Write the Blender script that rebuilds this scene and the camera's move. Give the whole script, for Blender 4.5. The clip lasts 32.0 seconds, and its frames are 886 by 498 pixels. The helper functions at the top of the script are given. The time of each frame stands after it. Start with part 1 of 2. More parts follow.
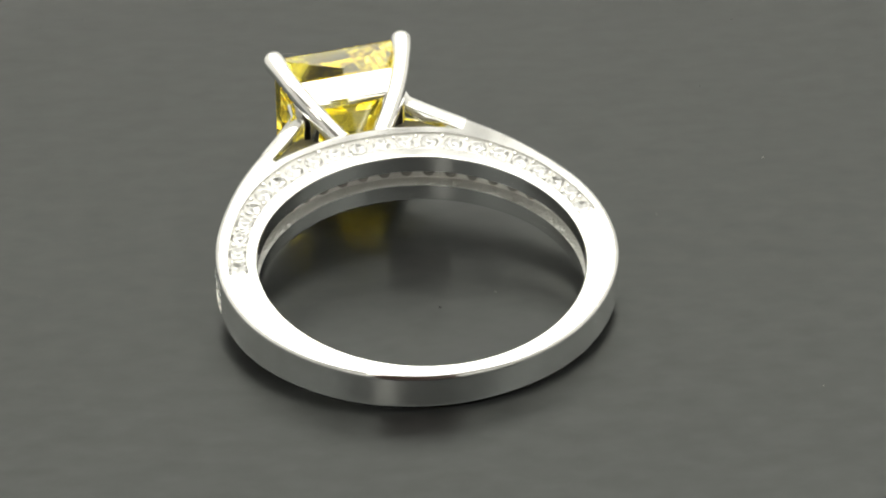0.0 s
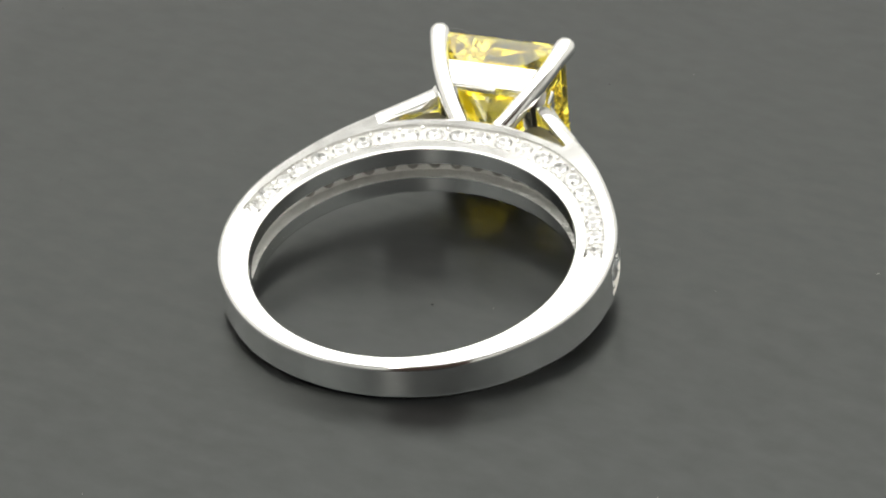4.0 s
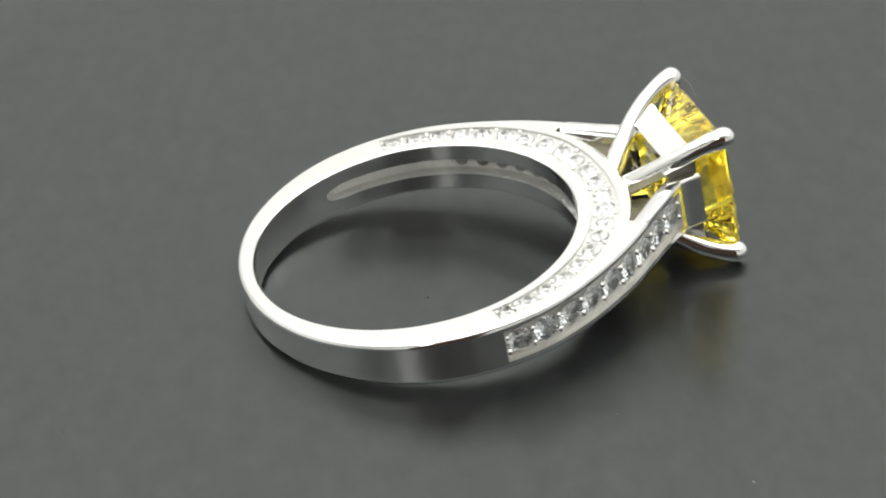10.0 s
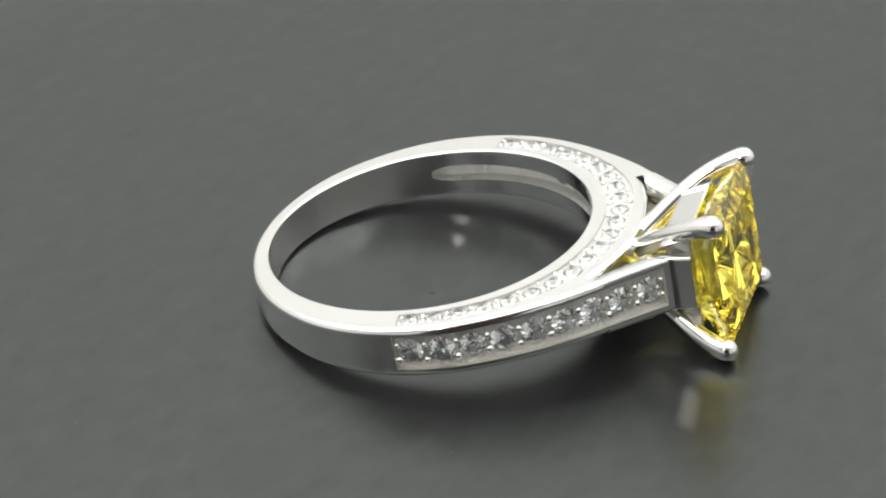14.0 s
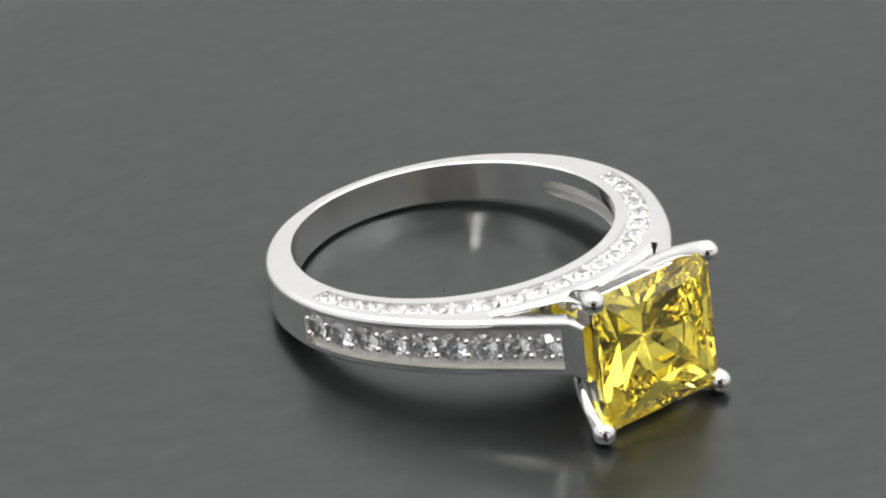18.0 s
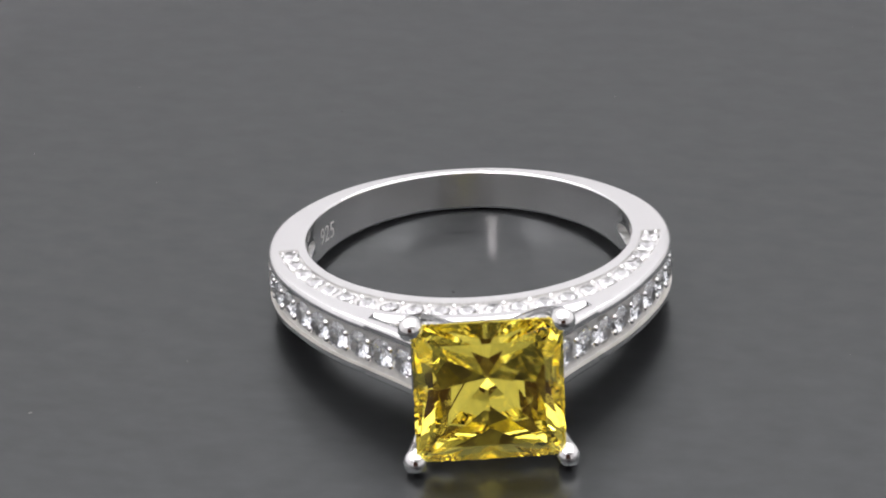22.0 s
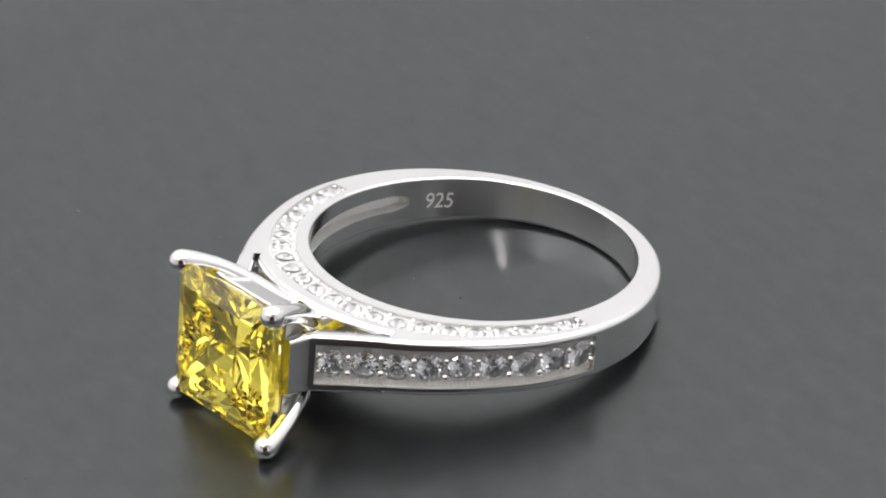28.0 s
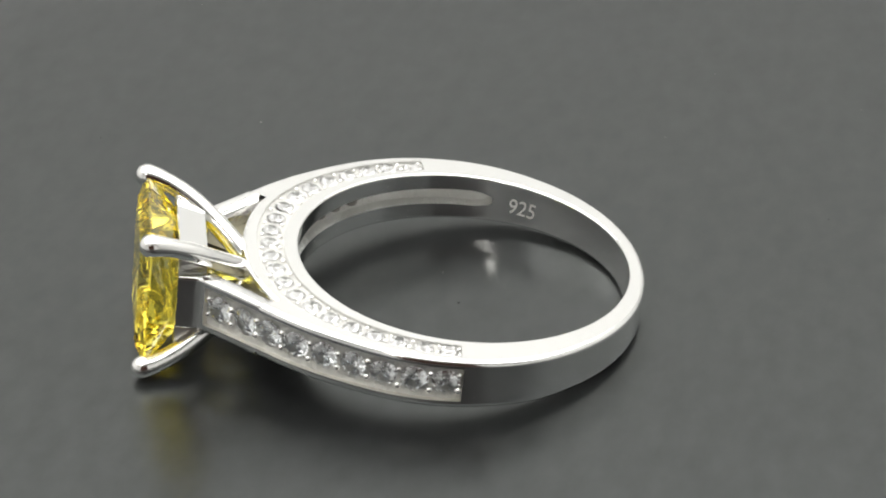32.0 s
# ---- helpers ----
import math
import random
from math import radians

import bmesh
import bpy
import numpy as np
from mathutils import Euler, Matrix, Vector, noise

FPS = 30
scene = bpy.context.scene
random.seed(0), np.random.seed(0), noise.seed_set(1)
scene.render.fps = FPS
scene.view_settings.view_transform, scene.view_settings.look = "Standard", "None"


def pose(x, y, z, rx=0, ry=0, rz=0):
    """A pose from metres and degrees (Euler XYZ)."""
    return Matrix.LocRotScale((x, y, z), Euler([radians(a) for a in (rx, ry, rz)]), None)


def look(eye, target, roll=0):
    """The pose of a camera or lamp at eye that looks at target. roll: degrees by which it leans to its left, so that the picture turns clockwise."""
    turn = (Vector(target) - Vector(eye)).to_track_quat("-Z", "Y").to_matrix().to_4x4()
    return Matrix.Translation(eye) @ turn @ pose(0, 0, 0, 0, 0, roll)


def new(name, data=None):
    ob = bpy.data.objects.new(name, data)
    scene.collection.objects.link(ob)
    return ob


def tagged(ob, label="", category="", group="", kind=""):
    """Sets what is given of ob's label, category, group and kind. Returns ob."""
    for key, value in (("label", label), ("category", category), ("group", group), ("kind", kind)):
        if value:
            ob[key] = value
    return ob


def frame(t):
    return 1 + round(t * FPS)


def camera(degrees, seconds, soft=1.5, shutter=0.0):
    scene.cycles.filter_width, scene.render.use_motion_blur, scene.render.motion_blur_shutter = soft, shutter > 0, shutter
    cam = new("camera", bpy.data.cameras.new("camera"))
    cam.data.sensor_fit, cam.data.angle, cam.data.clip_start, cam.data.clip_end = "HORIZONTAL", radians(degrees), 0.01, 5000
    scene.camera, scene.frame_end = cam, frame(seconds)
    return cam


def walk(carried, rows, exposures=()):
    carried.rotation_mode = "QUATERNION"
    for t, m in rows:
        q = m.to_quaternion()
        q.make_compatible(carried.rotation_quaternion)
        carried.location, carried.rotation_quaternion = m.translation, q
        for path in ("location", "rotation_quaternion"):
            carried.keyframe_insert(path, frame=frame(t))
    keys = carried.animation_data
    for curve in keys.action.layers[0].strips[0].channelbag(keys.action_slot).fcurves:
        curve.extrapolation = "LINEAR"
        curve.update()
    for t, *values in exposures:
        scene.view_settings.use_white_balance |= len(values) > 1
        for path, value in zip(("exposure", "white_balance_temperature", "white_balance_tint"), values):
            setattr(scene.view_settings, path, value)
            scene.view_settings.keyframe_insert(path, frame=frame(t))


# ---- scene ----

MM = 0.001

# ---- camera: it stands all but still, the turntable carries the ring round ----
cam = camera(16.04, 32.0, 2.0)
EYE = Vector((0.0, -142.9, 88.1)) * MM
VIEW = look(EYE, EYE + Vector((0.00004, 0.8595, -0.5111)), -2.33)


def settled(turn_):
    """The fixed view, turned a hair to the side as the stand gives."""
    return VIEW @ pose(0, 0, 0, 0, turn_, 0)


walk(cam, [(0.0, VIEW), (8.8, VIEW), (10.5, settled(-0.048)), (14.5, settled(-0.056)), (17.0, settled(-0.03)), (19.0, VIEW), (32.0, VIEW)],
     [(0.0, 0.0, 7080, 9), (4.0, 0.0, 6850, 11), (9.0, 0.0, 6690, 10), (14.0, 0.0, 6680, 11), (19.0, 0.0, 6480, 17), (24.0, 0.0, 6400, 22), (28.0, 0.0, 6460, 18), (32.0, 0.0, 6700, 12)])

# turn of the platter, degrees: a steady rate with a small unevenness, second by second
RATE = -8.7743
UNEVEN = (0.36, 0.40, 0.32, 0.18, 0.20, 0.22, 0.32, 0.62, 0.62, 0.35, 0.08, -0.15, -0.27, -0.42, -0.38, -0.50, -0.62,
          -0.66, -0.85, -0.75, -0.15, 0.12, -0.15, -0.33, -0.68, -0.72, -0.35, 0.10, 0.36, 0.52, 0.53, 0.54, 0.60)


def turned(t):
    return pose(0, 0, 0, 0, 0, RATE * t + UNEVEN[int(t)])


# how the ring lies on the platter at the start: tipped, the setting up on two of its prongs
RING_REST = Matrix(((0.96519, -0.25890, 0.03706, -1.13617 * MM), (0.26154, 0.95522, -0.13841, -1.22852 * MM),
                    (0.00043, 0.14329, 0.98968, 3.545 * MM), (0, 0, 0, 1)))

# ---- world and light ----
# light goes on bouncing inside the cut stones
scene.cycles.max_bounces, scene.cycles.glossy_bounces, scene.cycles.transmission_bounces = 24, 24, 24
world = bpy.data.worlds.new("world")
scene.world = world
world.use_nodes = True
world.node_tree.nodes["Background"].inputs[0].default_value = (0.8, 0.48, 0.36, 1)
world.node_tree.nodes["Background"].inputs[1].default_value = 0.06


def area(name, place, target, sx, sy, watts, colour):
    d = bpy.data.lights.new(name, "AREA")
    d.shape, d.size, d.size_y, d.energy, d.color = "RECTANGLE", sx, sy, watts, colour
    ob = new(name, d)
    ob.matrix_world = look(place, target)
    return ob


area("lamp_panel", (0, 0.034, 0.186), (0, 0.034, 0), 0.35, 0.302, 0.84, (0.975, 1.0, 0.98))
area("lamp_spot", (-0.052, -0.14, 0.13), (0, 0, 0.003), 0.016, 0.016, 0.02, (1.0, 0.97, 0.93))

# ---- materials ----


def material(name, colour, rough=0.5, metal=0.0, **extra):
    m = bpy.data.materials.new(name)
    m.use_nodes = True
    b = m.node_tree.nodes["Principled BSDF"]
    b.inputs["Base Color"].default_value = (*colour, 1)
    b.inputs["Roughness"].default_value = rough
    b.inputs["Metallic"].default_value = metal
    for k, v in extra.items():
        b.inputs[k.replace("_", " ")].default_value = v
    return m


def noise_node(m, scale, detail=4, stretch=(1, 1, 1)):
    nt = m.node_tree
    co = nt.nodes.new("ShaderNodeTexCoord")
    mp = nt.nodes.new("ShaderNodeMapping")
    mp.inputs["Scale"].default_value = stretch
    n = nt.nodes.new("ShaderNodeTexNoise")
    n.inputs["Scale"].default_value, n.inputs["Detail"].default_value = scale, detail
    nt.links.new(co.outputs["Object"], mp.inputs[0])
    nt.links.new(mp.outputs[0], n.inputs["Vector"])
    return n


def spread(m, node, lo, hi, socket, at=(0.3, 0.7)):
    nt = m.node_tree
    r = nt.nodes.new("ShaderNodeMapRange")
    r.inputs["From Min"].default_value, r.inputs["From Max"].default_value = at
    r.inputs["To Min"].default_value, r.inputs["To Max"].default_value = lo, hi
    nt.links.new(node.outputs["Fac"], r.inputs["Value"])
    nt.links.new(r.outputs[0], nt.nodes["Principled BSDF"].inputs[socket])


def relief(m, nodes, strength, depth):
    nt = m.node_tree
    last = None
    for node in nodes:
        b = nt.nodes.new("ShaderNodeBump")
        b.inputs["Strength"].default_value, b.inputs["Distance"].default_value = strength, depth
        nt.links.new(node.outputs["Fac"], b.inputs["Height"])
        if last:
            nt.links.new(last.outputs[0], b.inputs["Normal"])
        last = b
    nt.links.new(last.outputs[0], nt.nodes["Principled BSDF"].inputs["Normal"])


silver = material("polished silver", (0.92, 0.918, 0.912), 0.1, 1.0)
n1 = noise_node(silver, 700, 5)
spread(silver, n1, 0.09, 0.14, "Roughness")
relief(silver, [noise_node(silver, 260, 2)], 0.12, 0.00002)

mirror = material("bright silver", (0.95, 0.945, 0.93), 0.05, 1.0)
spread(mirror, noise_node(mirror, 900, 4), 0.04, 0.08, "Roughness")

cast = material("cast silver", (0.84, 0.82, 0.77), 0.3, 1.0)
n1 = noise_node(cast, 2500, 4)
spread(cast, n1, 0.35, 0.6, "Roughness")
relief(cast, [noise_node(cast, 2600, 3), noise_node(cast, 6000, 3)], 0.5, 0.00004)

# silver with the shade inside the drilled holes painted in
hole_shade = material("shaded hole silver", (0.36, 0.35, 0.33), 0.5, 1.0)
seat = material("matt silver seat", (0.72, 0.715, 0.695), 0.35, 1.0)
spread(seat, noise_node(seat, 3000, 4), 0.45, 0.7, "Roughness")
relief(seat, [noise_node(seat, 3000, 3), noise_node(seat, 7000, 3)], 0.9, 0.00012)
rough = material("raw casting skin", (0.82, 0.82, 0.8), 0.45, 1.0)
n1 = noise_node(rough, 1600, 4)
spread(rough, n1, 0.3, 0.6, "Roughness")
relief(rough, [noise_node(rough, 1500, 4, (1, 1, 0.25)), noise_node(rough, 5200, 3)], 0.9, 0.00015)
# raw casting again, its colour darkened for the shade in the shoulder gap
shaded_web = material("rough casting with gap shade", (0.27, 0.25, 0.18), 0.5, 1.0)
relief(shaded_web, [noise_node(shaded_web, 3200, 4)], 0.9, 0.0001)
# cast-lined silver; the dark platter's reflection is put into its colour
shaded_rail = material("cast silver with painted dark reflection", (0.4, 0.39, 0.37), 0.3, 1.0)
relief(shaded_rail, [noise_node(shaded_rail, 6000, 3, (1, 0.2, 1))], 0.5, 0.00003)


def crystal(name, tint, inner, ior, frost=0.0):
    """A cut stone: mirror gloss by Fresnel, from outside and inside, over a clear tinted body."""
    m = bpy.data.materials.new(name)
    m.use_nodes = True
    nt = m.node_tree
    nt.nodes.remove(nt.nodes["Principled BSDF"])
    body = nt.nodes.new("ShaderNodeBsdfRefraction")
    body.inputs["Color"].default_value = (*tint, 1)
    body.inputs["Roughness"].default_value, body.inputs["IOR"].default_value = frost, ior
    gloss = nt.nodes.new("ShaderNodeBsdfGlossy")
    gloss.inputs["Color"].default_value, gloss.inputs["Roughness"].default_value = (*inner, 1), 0.0
    fres = nt.nodes.new("ShaderNodeFresnel")
    fres.inputs["IOR"].default_value = ior
    mix = nt.nodes.new("ShaderNodeMixShader")
    nt.links.new(fres.outputs[0], mix.inputs[0])
    nt.links.new(body.outputs[0], mix.inputs[1])
    nt.links.new(gloss.outputs[0], mix.inputs[2])
    nt.links.new(mix.outputs[0], nt.nodes["Material Output"].inputs["Surface"])
    return m


yellow = crystal("yellow crystal", (1.0, 0.94, 0.39), (1.0, 0.985, 0.9), 2.15)
milky = crystal("small clear crystal", (1.0, 1.0, 1.0), (1.0, 1.0, 1.0), 2.3, 0.08)
clear = crystal("clear crystal", (0.99, 0.995, 1.0), (0.99, 0.995, 1.0), 2.5)
etched = material("etched mark", (0.6, 0.59, 0.57), 0.7)

black = material("black satin board", (0.012, 0.012, 0.0125), 0.3, 0.0, IOR=1.64)
spread(black, noise_node(black, 60, 1, (1, 1.8, 1)), 0.27, 0.31, "Roughness", (0.2, 0.8))
black.node_tree.nodes["Principled BSDF"].inputs["Specular Tint"].default_value = (0.92, 1.0, 0.99, 1)
spread(black, noise_node(black, 550, 6, (1, 1.3, 1)), 0.465, 0.535, "Specular IOR Level")
wiped = noise_node(black, 400, 5, (1, 2.2, 1))
grime = black.node_tree.nodes.new("ShaderNodeMix")
grime.data_type = "RGBA"
grime.inputs[6].default_value, grime.inputs[7].default_value = (0.0, 0.0, 0.0, 1), (0.021, 0.0215, 0.0225, 1)
black.node_tree.links.new(wiped.outputs["Fac"], grime.inputs[0])
black.node_tree.links.new(grime.outputs[2], black.node_tree.nodes["Principled BSDF"].inputs["Base Color"])

white = material("white cloth", (0.8, 0.8, 0.79), 0.9)
spread(white, noise_node(white, 90, 5), 0.8, 0.95, "Roughness")
grey = material("grey cloth", (0.3, 0.3, 0.3), 0.9)
spread(grey, noise_node(grey, 90, 5), 0.8, 0.95, "Roughness")
table_mat = material("grey table", (0.16, 0.16, 0.165), 0.6)
spread(table_mat, noise_node(table_mat, 60, 5), 0.5, 0.7, "Roughness")
dust_dark = material("dark dust", (0.012, 0.012, 0.012), 0.8)
dust_light = material("pale dust", (0.28, 0.275, 0.26), 0.9)

# ---- building helpers ----


def mesh_of(name, verts, faces, mat, sharp=None, second=None, which=(), third=None):
    """A mesh from points in millimetres; sharp: degrees over which an edge stays hard, None for facets; second: a material for the faces in which."""
    bm = bmesh.new()
    vs = [bm.verts.new(v) for v in verts]
    for i_, f in enumerate(faces):
        try:
            bm.faces.new([vs[i] for i in f]).material_index = which.get(i_, 0) if third else int(i_ in which)
        except ValueError:
            pass
    bmesh.ops.remove_doubles(bm, verts=bm.verts, dist=0.0005)
    bmesh.ops.dissolve_degenerate(bm, dist=0.0005, edges=bm.edges)
    bmesh.ops.recalc_face_normals(bm, faces=bm.faces)
    bmesh.ops.scale(bm, vec=(MM, MM, MM), verts=bm.verts)
    me = bpy.data.meshes.new(name)
    bm.to_mesh(me)
    bm.free()
    me.materials.append(mat)
    if second:
        me.materials.append(second)
    for extra_mat in third or ():
        me.materials.append(extra_mat)
    if sharp is not None:
        me.shade_smooth()
        me.set_sharp_from_angle(angle=radians(sharp))
    return me


def part(name, me, parent, label="", m=None):
    ob = new(name, me)
    ob.parent = parent
    if m is not None:
        ob.matrix_basis = m
    if label:
        ob["label"] = label
    return ob


def swept(rings, closed=True, caps=False):
    """Points and faces of a skin over equal loops."""
    k = len(rings[0])
    verts = [v for r in rings for v in r]
    faces = []
    for i in range(len(rings) - 1):
        for j in range(k if closed else k - 1):
            a, b = i * k + j, i * k + (j + 1) % k
            faces.append((a, b, b + k, a + k))
    if caps:
        faces.append(tuple(range(k)))
        faces.append(tuple(range((len(rings) - 1) * k, len(rings) * k)))
    return verts, faces


def block(name, x0, x1, y0, y1, z0, z1, mat, bevel=0.0):
    bm = bmesh.new()
    bmesh.ops.create_cube(bm, size=1)
    for v in bm.verts:
        v.co = ((x0 + x1) / 2 + v.co.x * (x1 - x0), (y0 + y1) / 2 + v.co.y * (y1 - y0), (z0 + z1) / 2 + v.co.z * (z1 - z0))
    if bevel:
        bmesh.ops.bevel(bm, geom=bm.edges[:], offset=bevel, segments=2, affect="EDGES")
    bmesh.ops.scale(bm, vec=(MM, MM, MM), verts=bm.verts)
    me = bpy.data.meshes.new(name)
    bm.to_mesh(me)
    bm.free()
    me.materials.append(mat)
    return me


# ---- setting: a small photo tent on a table ----
tagged(new("table_top", block("table_top", -400, 400, -500, 400, -40, -14, table_mat, 2)), "grey table top under the photo tent", "table", kind="structure")
for name, x0, x1, y0, y1, label in (("wall_north", -180, 180, 200, 204, "white cloth back wall of the photo tent"), ("wall_west", -184, -180, -224, 204, "white cloth side wall of the photo tent"),
                                     ("wall_east", 180, 184, -224, 204, "white cloth side wall of the photo tent")):
    tagged(new(name, block(name, x0, x1, y0, y1, -13.9, 190, white)), label, "wall", kind="structure")
south = tagged(new("wall_south"), "white cloth front of the photo tent with a wide opening", "wall", kind="structure")
for x0, x1, z0, z1, cloth in ((-180, -85, -13.9, 190, white), (85, 180, -13.9, 190, white), (-84.9, 84.9, 170, 190, white)):
    part("front_panel", block("front_panel", x0, x1, -224, -220, z0, z1, cloth), south)
tagged(new("ceiling", block("ceiling", -184, 184, -224, 204, 190.1, 194, white)), "white cloth roof of the photo tent", "ceiling", kind="structure")

# ---- turntable ----
turntable = tagged(new("turntable"), "black satin turntable platter turning slowly under the ring", "turntable")
prof = [(0.0, 0.0), (40, 0.0), (69.2, 0.0), (69.8, -0.25), (70, -0.8), (70, -9), (69, -10), (0, -10)]
rings = [[(r * math.cos(a), r * math.sin(a), z) for r, z in prof] for a in [math.tau * i / 128 for i in range(129)]]
v, f = swept(rings, closed=False)
part("platter", mesh_of("platter", v, f, black, 30), turntable, "matt black platter with a faint sheen")
v, f = swept([[(r * math.cos(a), r * math.sin(a), z) for r, z in ((0, -10.0), (40, -10.0), (44, -14), (0, -14))] for a in [math.tau * i / 64 for i in range(65)]], closed=False)
part("foot", mesh_of("foot", v, f, grey, 30), turntable)

# ---- ring ----
ring = tagged(new("ring"), "silver ring with square yellow stone, lying on the black platter", "ring")
ring.matrix_world = RING_REST


def lerp(table, x):
    if x <= table[0][0]:
        return table[0][1]
    for (x0, y0), (x1, y1) in zip(table, table[1:]):
        if x <= x1:
            return y0 + (y1 - y0) * (x - x0) / (x1 - x0)
    return table[-1][1]


def smooth(table, x, w=5.0):
    return sum(lerp(table, abs(x + d * w)) for d in (-1, -0.5, 0, 0.5, 1)) / 5


OUTER = ((0, 11.55), (26, 12.65), (28, 12.5), (33, 12.15), (40, 11.75), (48, 11.37), (57, 11.1), (71, 10.89), (86, 10.66), (105, 10.42), (124, 10.1), (141, 9.92), (160, 9.74), (180, 9.66))
GROOVE_IN = ((0, 9.36), (25, 9.38), (45, 9.33), (62, 9.2), (84, 9.12))
GROOVE_OUT = ((0, 10.78), (12, 10.84), (25, 10.92), (44, 10.6), (62, 10.25), (84, 10.15))
TOP_END, SIDE_END, SLOT_END, SPLIT = 83.4, 84.3, 108.5, 28.0
BRIDGE_R = 11.55


def middle(y):
    """Height of the ring's middle plane under its upper face, which is at 0."""
    return lerp(((-9.7, -1.09), (-3, -1.3), (1, -1.38), (9, -1.5), (16, -1.6)), y)


def inner_r(a):
    return 8.62 + 0.22 * max(0.0, -math.cos(radians(a))) ** 2


def outer_r(a):
    return smooth(OUTER, a, 4) if abs(a) > SPLIT + 4 else lerp(OUTER, abs(a))


def at(a, r, n):
    return (r * math.sin(radians(a)), r * math.cos(radians(a)), n)


def section(a, ro, side):
    ri, bot = inner_r(a), 2 * middle(10 * math.cos(radians(a)))
    top = 0.55 if abs(a) < TOP_END else 0.0
    do = 0.95 if side and abs(a) < SIDE_END else 0.0
    g1, g2 = smooth(GROOVE_IN, a), min(smooth(GROOVE_OUT, a), ro - 0.34)
    room = max(0.0, min(1.0, (SLOT_END - abs(a)) / 7.0)) ** 0.5
    ds = 0.75 * min(1.0, room * 2)
    hs = (0.14 + 0.33 * room) if room > 0 else 0.0
    sm = bot / 2
    e, k = 0.1, 0.26
    return [at(a, r, n) for r, n in (
        (ri, -e - 0.04), (ri, -e), (ri + e * 0.3, -e * 0.3), (ri + e, 0), (ri + e + 0.03, 0), (g1, 0), (g1, -top), (g2, -top), (g2, 0), (ro - k - 0.03, 0), (ro - k, 0), (ro - k * 0.3, -k * 0.3), (ro, -k), (ro, -k - 0.04),
        (ro, -0.42), (ro - do, -0.42), (ro - do, bot + 0.44), (ro, bot + 0.44), (ro, bot + k + 0.04), (ro, bot + k), (ro - k * 0.3, bot + k * 0.3), (ro - k, bot), (ro - k - 0.03, bot),
        (g2, bot), (g2, bot + top), (g1, bot + top), (g1, bot), (ri + e + 0.03, bot), (ri + e, bot), (ri + e * 0.3, bot + e * 0.3), (ri, bot + e), (ri, bot + e + 0.04),
        (ri, sm - hs), (ri + ds, sm - hs), (ri + ds, sm + hs), (ri, sm + hs))]


def steps(a0, a1, extra):
    out = set(np.round(np.linspace(a0, a1, int(abs(a1 - a0) / 1.25) + 1), 3))
    for x in extra:
        if a0 < x < a1:
            out |= {x - 0.02, x + 0.02}
    return sorted(out)


LINED = (((5, 6, 7, 23, 24, 25), TOP_END + 0.1, 3), ((14, 15, 16), SIDE_END + 0.1, 1), ((32, 33, 34), SLOT_END + 0.1, 2))
ROUGH = {j: (end, kind) for cols, end, kind in LINED for j in cols}
ROUGH_BRIDGE = {j: end for j, end in ROUGH.items() if not 13 < j < 17}


def rough_faces(angles_, reach):
    """The faces that line a groove and their material; reach: column of the section to the angle at which its groove ends."""
    out = {}
    for i, (a0, a1) in enumerate(zip(angles_, angles_[1:])):
        m = abs((a0 + a1) / 2 if (a0 + a1) / 2 <= 180 else (a0 + a1) / 2 - 360)
        out.update({i * 36 + j: kind for j, (end, kind) in reach.items() if m < end})
    return out


ends = [s * (TOP_END, SIDE_END)[i] for s in (1,) for i in (0, 1)]
half = steps(SPLIT, 180, ends + [SLOT_END])
angles = half + [360 - a for a in reversed(half[:-1])]
v, f = swept([section(a if a <= 180 else a - 360, outer_r(a if a <= 180 else a - 360), True) for a in angles])
part("shank", mesh_of("shank", v, f, silver, 50, cast, rough_faces(angles, ROUGH), (rough, seat)), ring, "polished silver band with grooves for small stones")
v, f = swept([section(a, BRIDGE_R, False) for a in steps(-SPLIT, SPLIT, [])])
part("bridge", mesh_of("bridge", v, f, silver, 50, cast, rough_faces(steps(-SPLIT, SPLIT, []), ROUGH_BRIDGE), (rough, seat)), ring)

ARM_O0, ARM_O1 = Vector((12.5 * math.sin(radians(28)), 12.5 * math.cos(radians(28)))), Vector((3.45, 13.9))
ARM_I0, ARM_I1 = Vector((11.66 * math.sin(radians(28)), 11.66 * math.cos(radians(28)))), Vector((2.85, 13.2))
ARM_GROOVE = 0.9


def arm_at(s):
    bow = 0.03 * math.sin(math.pi * s)
    o = ARM_O0.lerp(ARM_O1, s) - Vector((0.7, 0.7)) * bow
    i = ARM_I0.lerp(ARM_I1, s) - Vector((0.7, 0.7)) * bow
    return o, i


def arm_section(s, side):
    if s > 1:
        o = ARM_O1.lerp(Vector((3.38, 15.0)), s - 1)
        i = ARM_I1.lerp(Vector((2.7, 15.0)), s - 1)
    else:
        o, i = arm_at(s)
    bot = 2 * middle(min(o.y, 13.9) * 0.86)
    w = (o - i).length
    do = min(0.95, w - 0.1) if s < ARM_GROOVE else 0.0
    k, e = 0.16, 0.06
    pts = ((w, -e), (w - e, 0), (k, 0), (k * 0.3, -k * 0.3), (0, -k), (0, -k - 0.04), (0, -0.42), (do, -0.42), (do, bot + 0.44), (0, bot + 0.44), (0, bot + k + 0.04), (0, bot + k), (k * 0.3, bot + k * 0.3), (k, bot), (w - e, bot), (w, bot + e))
    d = (i - o).normalized()
    return [(side * (o.x + d.x * q), o.y + d.y * q, n) for q, n in pts]


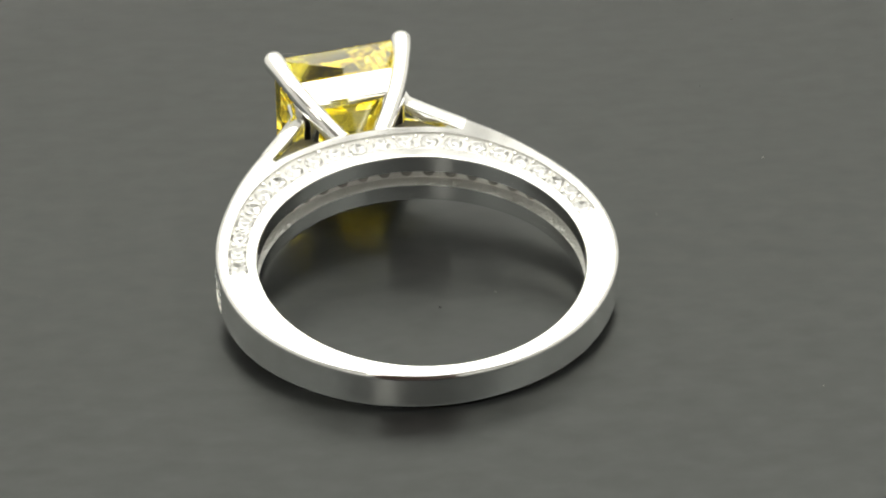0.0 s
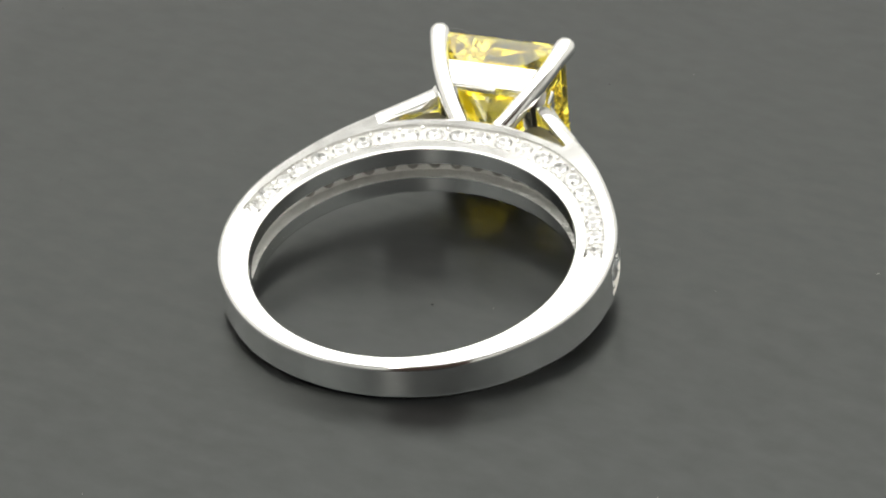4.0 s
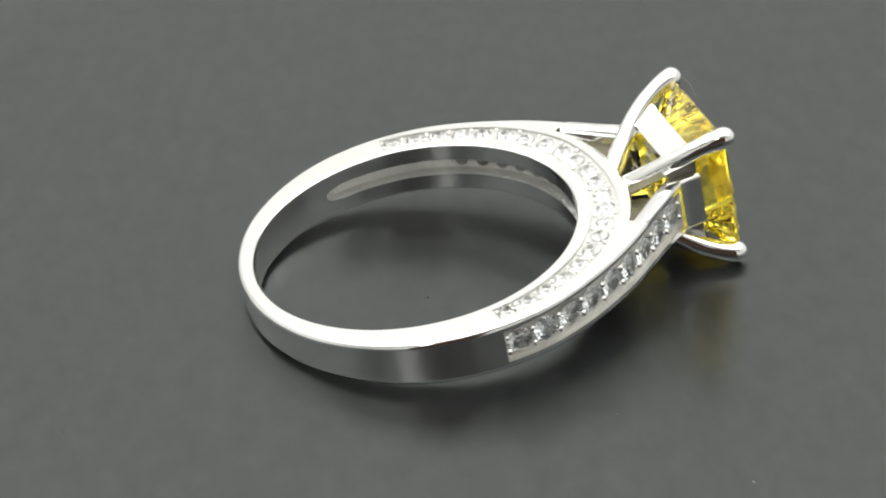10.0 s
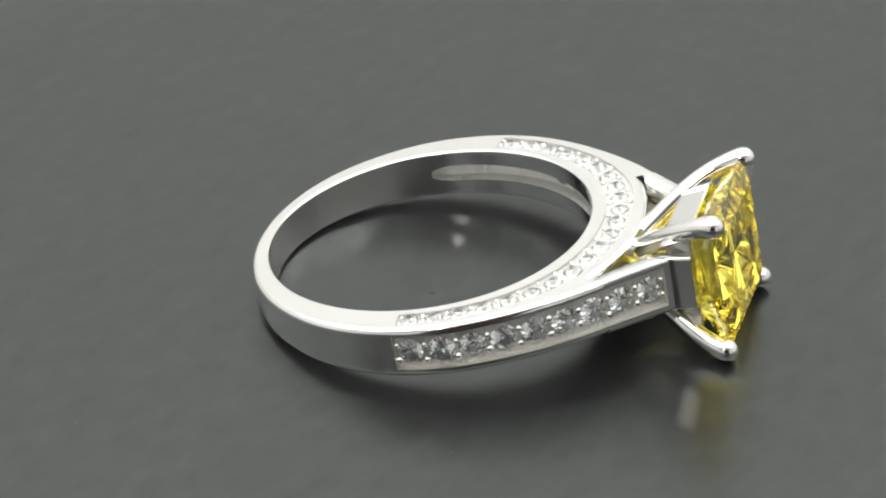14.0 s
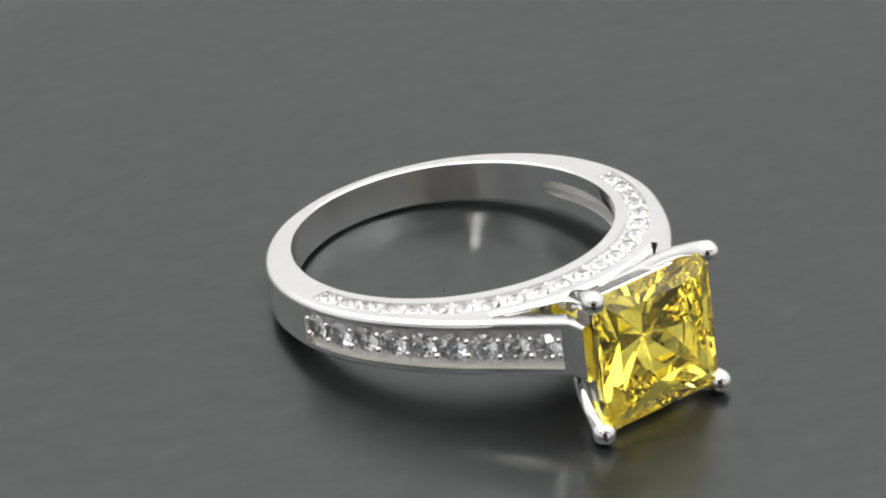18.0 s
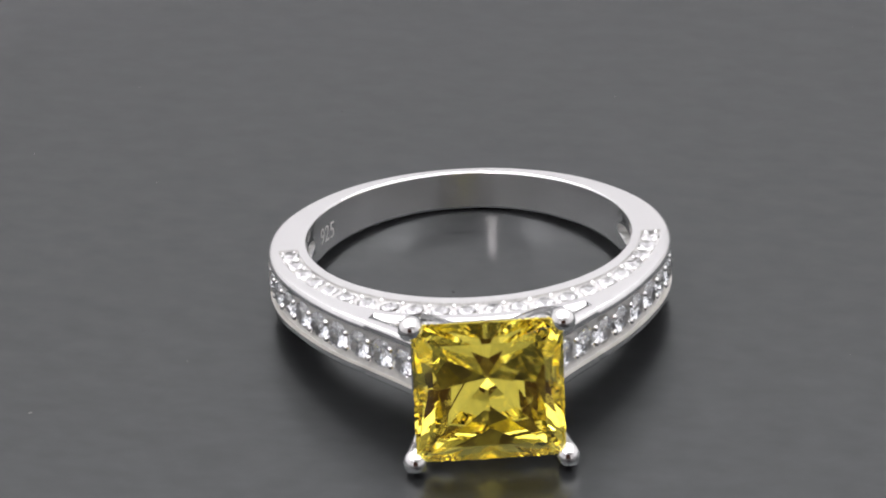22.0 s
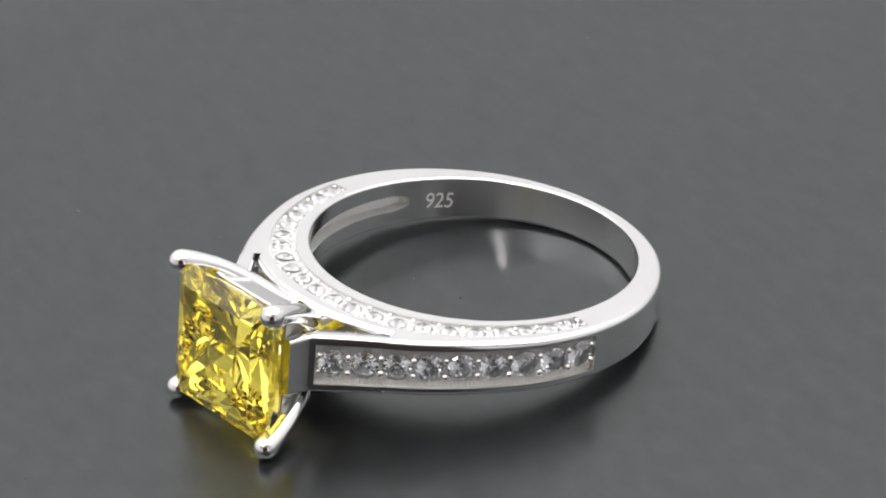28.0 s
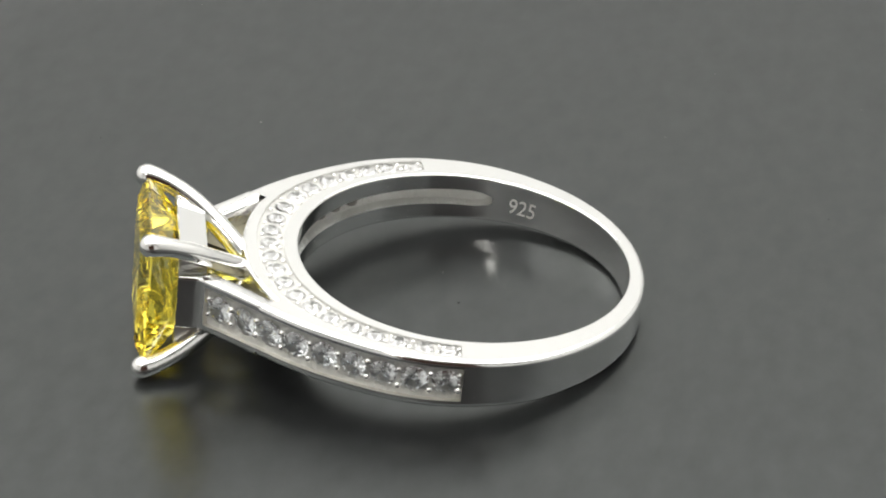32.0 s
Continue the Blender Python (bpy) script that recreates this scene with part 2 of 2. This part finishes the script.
for side in (-1, 1):
    ss = sorted({0, 0.1, 0.2, 0.3, 0.4, 0.5, 0.6, 0.7, 0.8, ARM_GROOVE - 0.002, ARM_GROOVE + 0.002, 0.97, 1.0, 1.3, 1.6, 2.0})
    v, f = swept([arm_section(s, side) for s in ss])
    f.append(tuple(range(len(v) - 16, len(v))))
    part("shoulder", mesh_of("shoulder", v, f, silver, 50, cast, {i for i in range(len(f)) if i % 16 in (6, 7, 8) and i // 16 < 10}), ring)

# rough web between the band and each shoulder, the gap's shade put into its colour
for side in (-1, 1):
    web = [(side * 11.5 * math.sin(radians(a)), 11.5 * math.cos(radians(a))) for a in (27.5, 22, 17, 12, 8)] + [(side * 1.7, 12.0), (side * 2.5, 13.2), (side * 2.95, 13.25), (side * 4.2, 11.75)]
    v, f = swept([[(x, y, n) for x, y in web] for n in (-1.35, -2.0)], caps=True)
    part("web", mesh_of("web", v, f, shaded_web), ring, "rough cast silver web")

# setting: four prongs, a square rail and the stone
HEAD = -1.6


def bezier(p, t):
    a, b, c, d = (Vector(q) for q in p)
    return a * (1 - t) ** 3 + b * 3 * t * (1 - t) ** 2 + c * 3 * t * t * (1 - t) + d * t ** 3


def tube(points, radii, k=14):
    rings_ = []
    for i, q in enumerate(points):
        d = (points[min(i + 1, len(points) - 1)] - points[max(i - 1, 0)]).normalized()
        u = d.cross(Vector((0.3, 0.2, 1))).normalized()
        w = d.cross(u)
        rings_.append([tuple(q + (u * math.cos(a) + w * math.sin(a)) * radii[i]) for a in [math.tau * j / k for j in range(k)]])
    return swept(rings_, caps=True)


for sx in (-1, 1):
    for sn in (1, -1):
        h = lambda x, y, n: (sx * x, y, HEAD + sn * n)
        path = (h(0.62, 11.2, 0.5), h(2.3, 13.0, 1.85), h(3.25, 14.4, 3.2), h(3.68, 16.5, 3.5) if sn > 0 else h(3.72, 16.3 if sx > 0 else 16.5, 3.7))
        n_ = 22
        pts = [bezier(path, i / n_) for i in range(n_ + 1)]
        rad = [0.58 - 0.08 * (i / n_) + 0.12 * max(0, (i / n_ - 0.8) / 0.2) for i in range(n_ + 1)]
        d = (pts[-1] - pts[-2]).normalized()
        for a in (25, 50, 70, 84):
            pts.append(pts[n_] + d * rad[n_] * math.sin(radians(a)))
            rad.append(rad[n_] * math.cos(radians(a)))
        v, f = tube(pts, rad)
        part("prong", mesh_of("prong", v, f, mirror, 60), ring, "rounded silver prong gripping the stone's corner")


def frame_rail(o0, o1, i0, i1, y0, y1):
    """A square frame with sloping sides between y0 and y1."""
    def sq(hw, y):
        return [(hw, y, HEAD + hw), (-hw, y, HEAD + hw), (-hw, y, HEAD - hw), (hw, y, HEAD - hw)]
    loops = [sq(o0, y0), sq(o0 + (o1 - o0) * 0.96, y1 - 0.05), sq(o1 - 0.06, y1), sq(i1, y1), sq(i0, y0), sq(o0, y0)]
    return swept(loops)


v, f = frame_rail(2.45, 2.92, 1.95, 2.72, 13.5, 15.0)
# the left and right sides take the painted dark reflection
part("gallery_rail", mesh_of("gallery_rail", v, f, silver, 20, shaded_rail, {1, 3, 5, 7}), ring, "flat silver rail joining the prongs under the stone")


PAVILION = ((0.23, 0.83), (0.47, 0.61), (0.72, 0.34))


def princess(a=3.66, table=2.7, y_table=16.98, y_girdle=16.5, thick=0.1, depth=3.95):
    """A square stone: a low crown round the table, and below the girdle chevrons that fan out from each corner."""
    verts, faces = [], []
    cut = random.Random(11)

    def p_(x, y, n, d=0.0):
        # the cut is a little uneven, as on a real stone
        verts.append((x + cut.uniform(-d, d), y + cut.uniform(-d, d), HEAD + n + cut.uniform(-d, d)))
        return len(verts) - 1
    turns = [((1, 0), (0, 1)), ((0, 1), (-1, 0)), ((-1, 0), (0, -1)), ((0, -1), (1, 0))]
    low = y_girdle - thick
    tip = p_(0, low - depth, 0, 0.03)
    tops = [p_(table * (ux - wx), y_table, table * (un - wn)) for (ux, un), (wx, wn) in turns]
    upper = [p_(a * (ux - wx), y_girdle, a * (un - wn)) for (ux, un), (wx, wn) in turns]
    lower = [p_(a * (ux - wx), low, a * (un - wn)) for (ux, un), (wx, wn) in turns]
    faces.append(tuple(tops))
    for i, ((ux, un), (wx, wn)) in enumerate(turns):
        k = (i + 1) % 4

        def q(u, w, y, d=0.0):
            return p_(ux * u + wx * w, y, un * u + wn * w, d)
        gm, bm_ = q(a, 0, y_girdle), q(a, 0, low)
        faces += [(tops[i], gm, upper[i]), (tops[i], tops[k], gm), (gm, tops[k], upper[k])]
        faces += [(upper[i], lower[i], bm_, gm), (gm, bm_, lower[k], upper[k])]
        line = [bm_] + [q(a * r_, 0, low - depth * d, 0.055) for d, r_ in PAVILION] + [tip]
        for corner in (lower[i], lower[k]):
            faces += [(corner, line[j + 1], line[j]) for j in range(len(line) - 1)]
    return verts, faces


v, f = princess()
part("centre_stone", mesh_of("centre_stone", v, f, yellow), ring, "square princess-cut yellow crystal")


def brilliant(r, crown, pav, tb_=0.56, pvr=0.45, pvd=0.62, mr=0.8, md=0.55):
    """A round brilliant, table up along +z, its girdle at z = 0."""
    verts, faces = [(0, 0, crown), (0, 0, -pav)], []
    tb = [len(verts) + i for i in range(8)]
    verts += [(tb_ * r * math.cos(math.tau * (i + 0.5) / 8), tb_ * r * math.sin(math.tau * (i + 0.5) / 8), crown) for i in range(8)]
    mid = [len(verts) + i for i in range(8)]
    verts += [(mr * r * math.cos(math.tau * i / 8), mr * r * math.sin(math.tau * i / 8), crown * md) for i in range(8)]
    gu = [len(verts) + i for i in range(16)]
    verts += [(r * math.cos(math.tau * i / 16), r * math.sin(math.tau * i / 16), 0.02) for i in range(16)]
    gl = [len(verts) + i for i in range(16)]
    verts += [(r * math.cos(math.tau * i / 16), r * math.sin(math.tau * i / 16), -0.02) for i in range(16)]
    pv = [len(verts) + i for i in range(8)]
    verts += [(pvr * r * math.cos(math.tau * (i + 0.5) / 8), pvr * r * math.sin(math.tau * (i + 0.5) / 8), -pav * pvd) for i in range(8)]
    for i in range(8):
        j = (i + 1) % 8
        faces += [(0, tb[i], tb[j]), (tb[i], mid[j], tb[j]), (tb[i], mid[i], gu[2 * i + 1]), (tb[i], gu[2 * i + 1], mid[j])]
        faces += [(mid[i], gu[2 * i], gu[2 * i + 1]), (mid[j], gu[2 * i + 1], gu[(2 * i + 2) % 16])]
        faces += [(gl[2 * i], pv[i], gl[2 * i + 1]), (gl[2 * i + 1], pv[i], gl[(2 * i + 2) % 16]), (gl[(2 * i + 2) % 16], pv[i], pv[j]), (1, pv[j], pv[i])]
    for i in range(16):
        j = (i + 1) % 16
        faces.append((gu[i], gl[i], gl[j], gu[j]))
    return verts, faces


def ball(r, k=10):
    rings_ = [[(r * math.sin(b) * math.cos(a), r * math.sin(b) * math.sin(a), r * math.cos(b)) for b in [math.pi * i / 8 for i in range(9)]] for a in [math.tau * j / k for j in range(k + 1)]]
    return swept(rings_, closed=False)


side_stone = mesh_of("side_stone", *brilliant(0.73, 0.24, 0.49, 0.5, 0.2, 0.8, 0.8, 0.55), clear)
face_stone = mesh_of("face_stone", *brilliant(0.52, 0.19, 0.44, 0.5, 0.2, 0.8, 0.8, 0.55), milky)
side_bead = mesh_of("side_bead", *ball(0.19), mirror, 60)
face_bead = mesh_of("face_bead", *ball(0.13), mirror, 60)


def seats(cells, hole, k=32):
    """A metal strip with a round hole for every stone. cells: for each, a way from (along, across), both -1 to 1, to a place, and the half sizes there."""
    verts, faces = [], []
    for place, hu, hw in cells:
        n0 = len(verts)
        for j in range(k):
            c, d = math.cos(math.tau * j / k), math.sin(math.tau * j / k)
            m = max(abs(c), abs(d))
            verts += [place(c / m, d / m, 0), place(min(0.99, hole / hu) * c, min(0.99, hole / hw) * d, 0), place(min(0.9, hole * 0.9 / hu) * c, min(0.9, hole * 0.9 / hw) * d, 0.3)]
        for j in range(k):
            x, y = n0 + 3 * j, n0 + 3 * ((j + 1) % k)
            faces += [(x, y, y + 1, x + 1), (x + 1, y + 1, y + 2, x + 2)]
    return verts, faces



def set_at(place, out, along):
    z = Vector(out).normalized()
    x = (Vector(along) - z * Vector(along).dot(z)).normalized()
    m = Matrix((x, z.cross(x), z)).transposed().to_4x4()
    m.translation = Vector(place) * MM
    return m


rnd_tilt = random.Random(5)


def loose(m, most):
    """The pose m with a small tilt and any turn, as a stone is set by hand."""
    return m @ pose(0, 0, 0, rnd_tilt.uniform(-most, most), rnd_tilt.uniform(-most, most), rnd_tilt.uniform(0, 45))


# the outer faces: nine stones a side, from the end of the groove up the shoulder
def side_path(k):
    """Points of the groove's mouth, evenly spaced, with the way out and along."""
    line = [(outer_r(a) * math.sin(radians(a)), outer_r(a) * math.cos(radians(a))) for a in np.linspace(SIDE_END, SPLIT, 60)]
    line += [tuple(arm_at(s)[0]) for s in np.linspace(0.02, ARM_GROOVE, 20)]
    line = [Vector((*q, 0)) for q in line]
    run = [0]
    for a, b in zip(line, line[1:]):
        run.append(run[-1] + (b - a).length)
    out = []
    for want in k:
        d = want * run[-1]
        i = max(j for j in range(len(run)) if run[j] <= d + 1e-9)
        i = min(i, len(line) - 2)
        q = line[i].lerp(line[i + 1], (d - run[i]) / max(1e-9, run[i + 1] - run[i]))
        al = (line[i + 1] - line[i]).normalized()
        out.append((q, Vector((al.y, -al.x, 0)), al))
    return out


SEAT_DEPTH = 0.26
for side in (-1, 1):
    cells = []
    for i in range(9):
        def spot(u, w, down, i=i):
            q, out, al = side_path([min(1.0, max(0.0, (i + 0.5 + 0.5 * u) / 9))])[0]
            hi, lo = -0.42, 2 * middle(q.y * 0.86) + 0.44
            place = q - out * (SEAT_DEPTH + down)
            return (side * place.x, place.y, (hi + lo) / 2 + w * (hi - lo) / 2)
        cells.append((spot, 0.8, 1.0))
    strip = part("seat_strip", mesh_of("seat_strip", *seats(cells, 0.71), seat, 40), ring, "matt silver strip that holds the side stones")
    for q, out, al in side_path([(i + 0.5) / 9 for i in range(9)]):
        nm = (-0.42 + 2 * middle(q.y * 0.86) + 0.44) / 2
        place = q - out * (SEAT_DEPTH - 0.01)
        part("side_stone", side_stone, strip, "", loose(set_at((side * place.x, place.y, nm), (side * out.x, out.y, 0), (side * al.x, al.y, 0)), 8))
    for q, out, al in side_path([0.012] + [i / 9 for i in range(1, 9)] + [0.988]):
        nm = (-0.42 + 2 * middle(q.y * 0.86) + 0.44) / 2
        for up in (1, -1):
            place = q - out * (SEAT_DEPTH - 0.1)
            part("side_bead", side_bead, strip, "", set_at((side * place.x, place.y, nm + up * rnd_tilt.uniform(0.38, 0.48)), (side * out.x, out.y, 0), (side * al.x, al.y, 0)) @ Matrix.Scale(rnd_tilt.uniform(0.85, 1.15), 4))

# the flat faces: a row of small stones along the arc, above and below
COUNT = 22
CELL = 2 * TOP_END / COUNT
for up in (1, -1):
    cells = []
    for i in range(COUNT):
        def spot(u, w, down, i=i):
            a = -TOP_END + (i + 0.5 + 0.5 * u) * CELL
            g1, g2 = smooth(GROOVE_IN, a), smooth(GROOVE_OUT, a)
            lvl = 0 if up > 0 else 2 * middle(10 * math.cos(radians(a)))
            return at(a, (g1 + g2) / 2 + w * (g2 - g1) / 2, lvl - up * (0.15 + 0.6 * down))
        mid_a = -TOP_END + (i + 0.5) * CELL
        cells.append((spot, 10 * radians(CELL) / 2, (smooth(GROOVE_OUT, mid_a) - smooth(GROOVE_IN, mid_a)) / 2))
    strip = part("seat_strip", mesh_of("seat_strip", *seats(cells, 0.5), seat, 40), ring, "matt silver strip that holds the small face stones")
    for i in range(COUNT):
        a = -TOP_END + (i + 0.5) * CELL
        r = (smooth(GROOVE_IN, a) + smooth(GROOVE_OUT, a)) / 2
        lvl = 0 if up > 0 else 2 * middle(10 * math.cos(radians(a)))
        part("face_stone", face_stone, strip, "", loose(set_at(at(a, r, lvl - up * 0.14), (0, 0, up), at(a + 90, 1, 0)), 9))
    for i in range(COUNT + 1):
        a = -TOP_END + i * CELL
        a = max(-TOP_END + 1.2, min(TOP_END - 1.2, a))
        lvl = 0 if up > 0 else 2 * middle(10 * math.cos(radians(a)))
        for r in (smooth(GROOVE_IN, a) + 0.24, smooth(GROOVE_OUT, a) - 0.24):
            b = a + rnd_tilt.uniform(-0.7, 0.7)
            part("face_bead", face_bead, strip, "", set_at(at(b, r + rnd_tilt.uniform(-0.05, 0.05), lvl - up * 0.12), (0, 0, up), at(b + 90, 1, 0)) @ Matrix.Scale(rnd_tilt.uniform(0.85, 1.25), 4))

# holes drilled under the small stones, seen in the slot inside the band: balls coloured with the holes' shade
pit = mesh_of("drill_hole", *ball(0.36, 14), hole_shade, 60)
for i in range(3, COUNT - 3):
    a = -TOP_END + (i + 0.5) * 2 * TOP_END / COUNT
    bot = 2 * middle(10 * math.cos(radians(a)))
    part("drill_hole", pit, ring, "", set_at(at(a, inner_r(a) + 0.7, bot / 2 + 0.08), (0, 0, 1), at(a + 90, 1, 0)))

# a fibre caught on one prong
pts = [bezier(((-3.5, 16.95, 1.9), (-3.0, 17.25, 1.95), (-2.4, 17.25, 1.8), (-1.7, 17.1, 1.5)), i / 10) for i in range(11)]
v, f = tube(pts, [0.007] * 11, 5)
part("lint_fibre", mesh_of("lint_fibre", v, f, dust_light, 60), ring, "thin pale fibre caught on a prong")

# the hallmark inside the band
txt = bpy.data.curves.new("hallmark", "FONT")
txt.body, txt.size, txt.align_x, txt.align_y = "925", 1.04, "LEFT", "CENTER"
txt.shear = 0.12
tmp = new("hallmark", txt)
bpy.context.view_layer.update()
flat = bpy.data.meshes.new_from_object(tmp.evaluated_get(bpy.context.evaluated_depsgraph_get()))
bpy.data.objects.remove(tmp)
bm = bmesh.new()
bm.from_mesh(flat)
bmesh.ops.triangulate(bm, faces=bm.faces)
bmesh.ops.subdivide_edges(bm, edges=bm.edges[:], cuts=2)
for q in bm.verts:
    a = 114.3 + math.degrees(q.co.x * 1.05 / 8.65)
    q.co = Vector(at(a, inner_r(a) - 0.012, -1.4 + q.co.y * 1.25)) * MM
me = bpy.data.meshes.new("hallmark")
bm.to_mesh(me)
bm.free()
me.materials.append(etched)
part("hallmark", me, ring, "small etched hallmark 925 inside the band")

# ---- specks on the platter ----
def speck(name, x, y, r, mat, stretch=1.0, turn_=0.0):
    rnd = random.Random(int(x * 97 + y * 31))
    k = 9
    verts = [(0, 0, r * 0.5)] + [(stretch * r * rnd.uniform(0.6, 1.2) * math.cos(math.tau * i / k), r * rnd.uniform(0.6, 1.2) * math.sin(math.tau * i / k), 0.003) for i in range(k)]
    faces = [(0, 1 + i, 1 + (i + 1) % k) for i in range(k)] + [tuple(range(k, 0, -1))]
    part(name, mesh_of(name, verts, faces, mat), turntable, "", pose(x * MM, y * MM, 0, 0, 0, turn_))


speck("dust_speck", -0.277, -0.783, 0.085, dust_dark)
speck("dust_speck", 2.73, 0.54, 0.05, dust_light)
speck("dust_speck", 18.6, 13.95, 0.05, dust_light, 2.5, 40)
grit = random.Random(21)
for i in range(26):
    a, r = grit.uniform(0, math.tau), 12 + 32 * grit.random() ** 0.7
    speck("dust_speck", r * math.cos(a), r * math.sin(a), grit.uniform(0.018, 0.04), grit.choice((dust_light, dust_dark)), grit.uniform(1, 2.5), grit.uniform(0, 180))


# ---- movement ----
def motions():
    rows = [(float(t), turned(t)) for t in range(33)]
    walk(turntable, rows)
    walk(ring, [(t, m @ RING_REST) for t, m in rows])


motions()
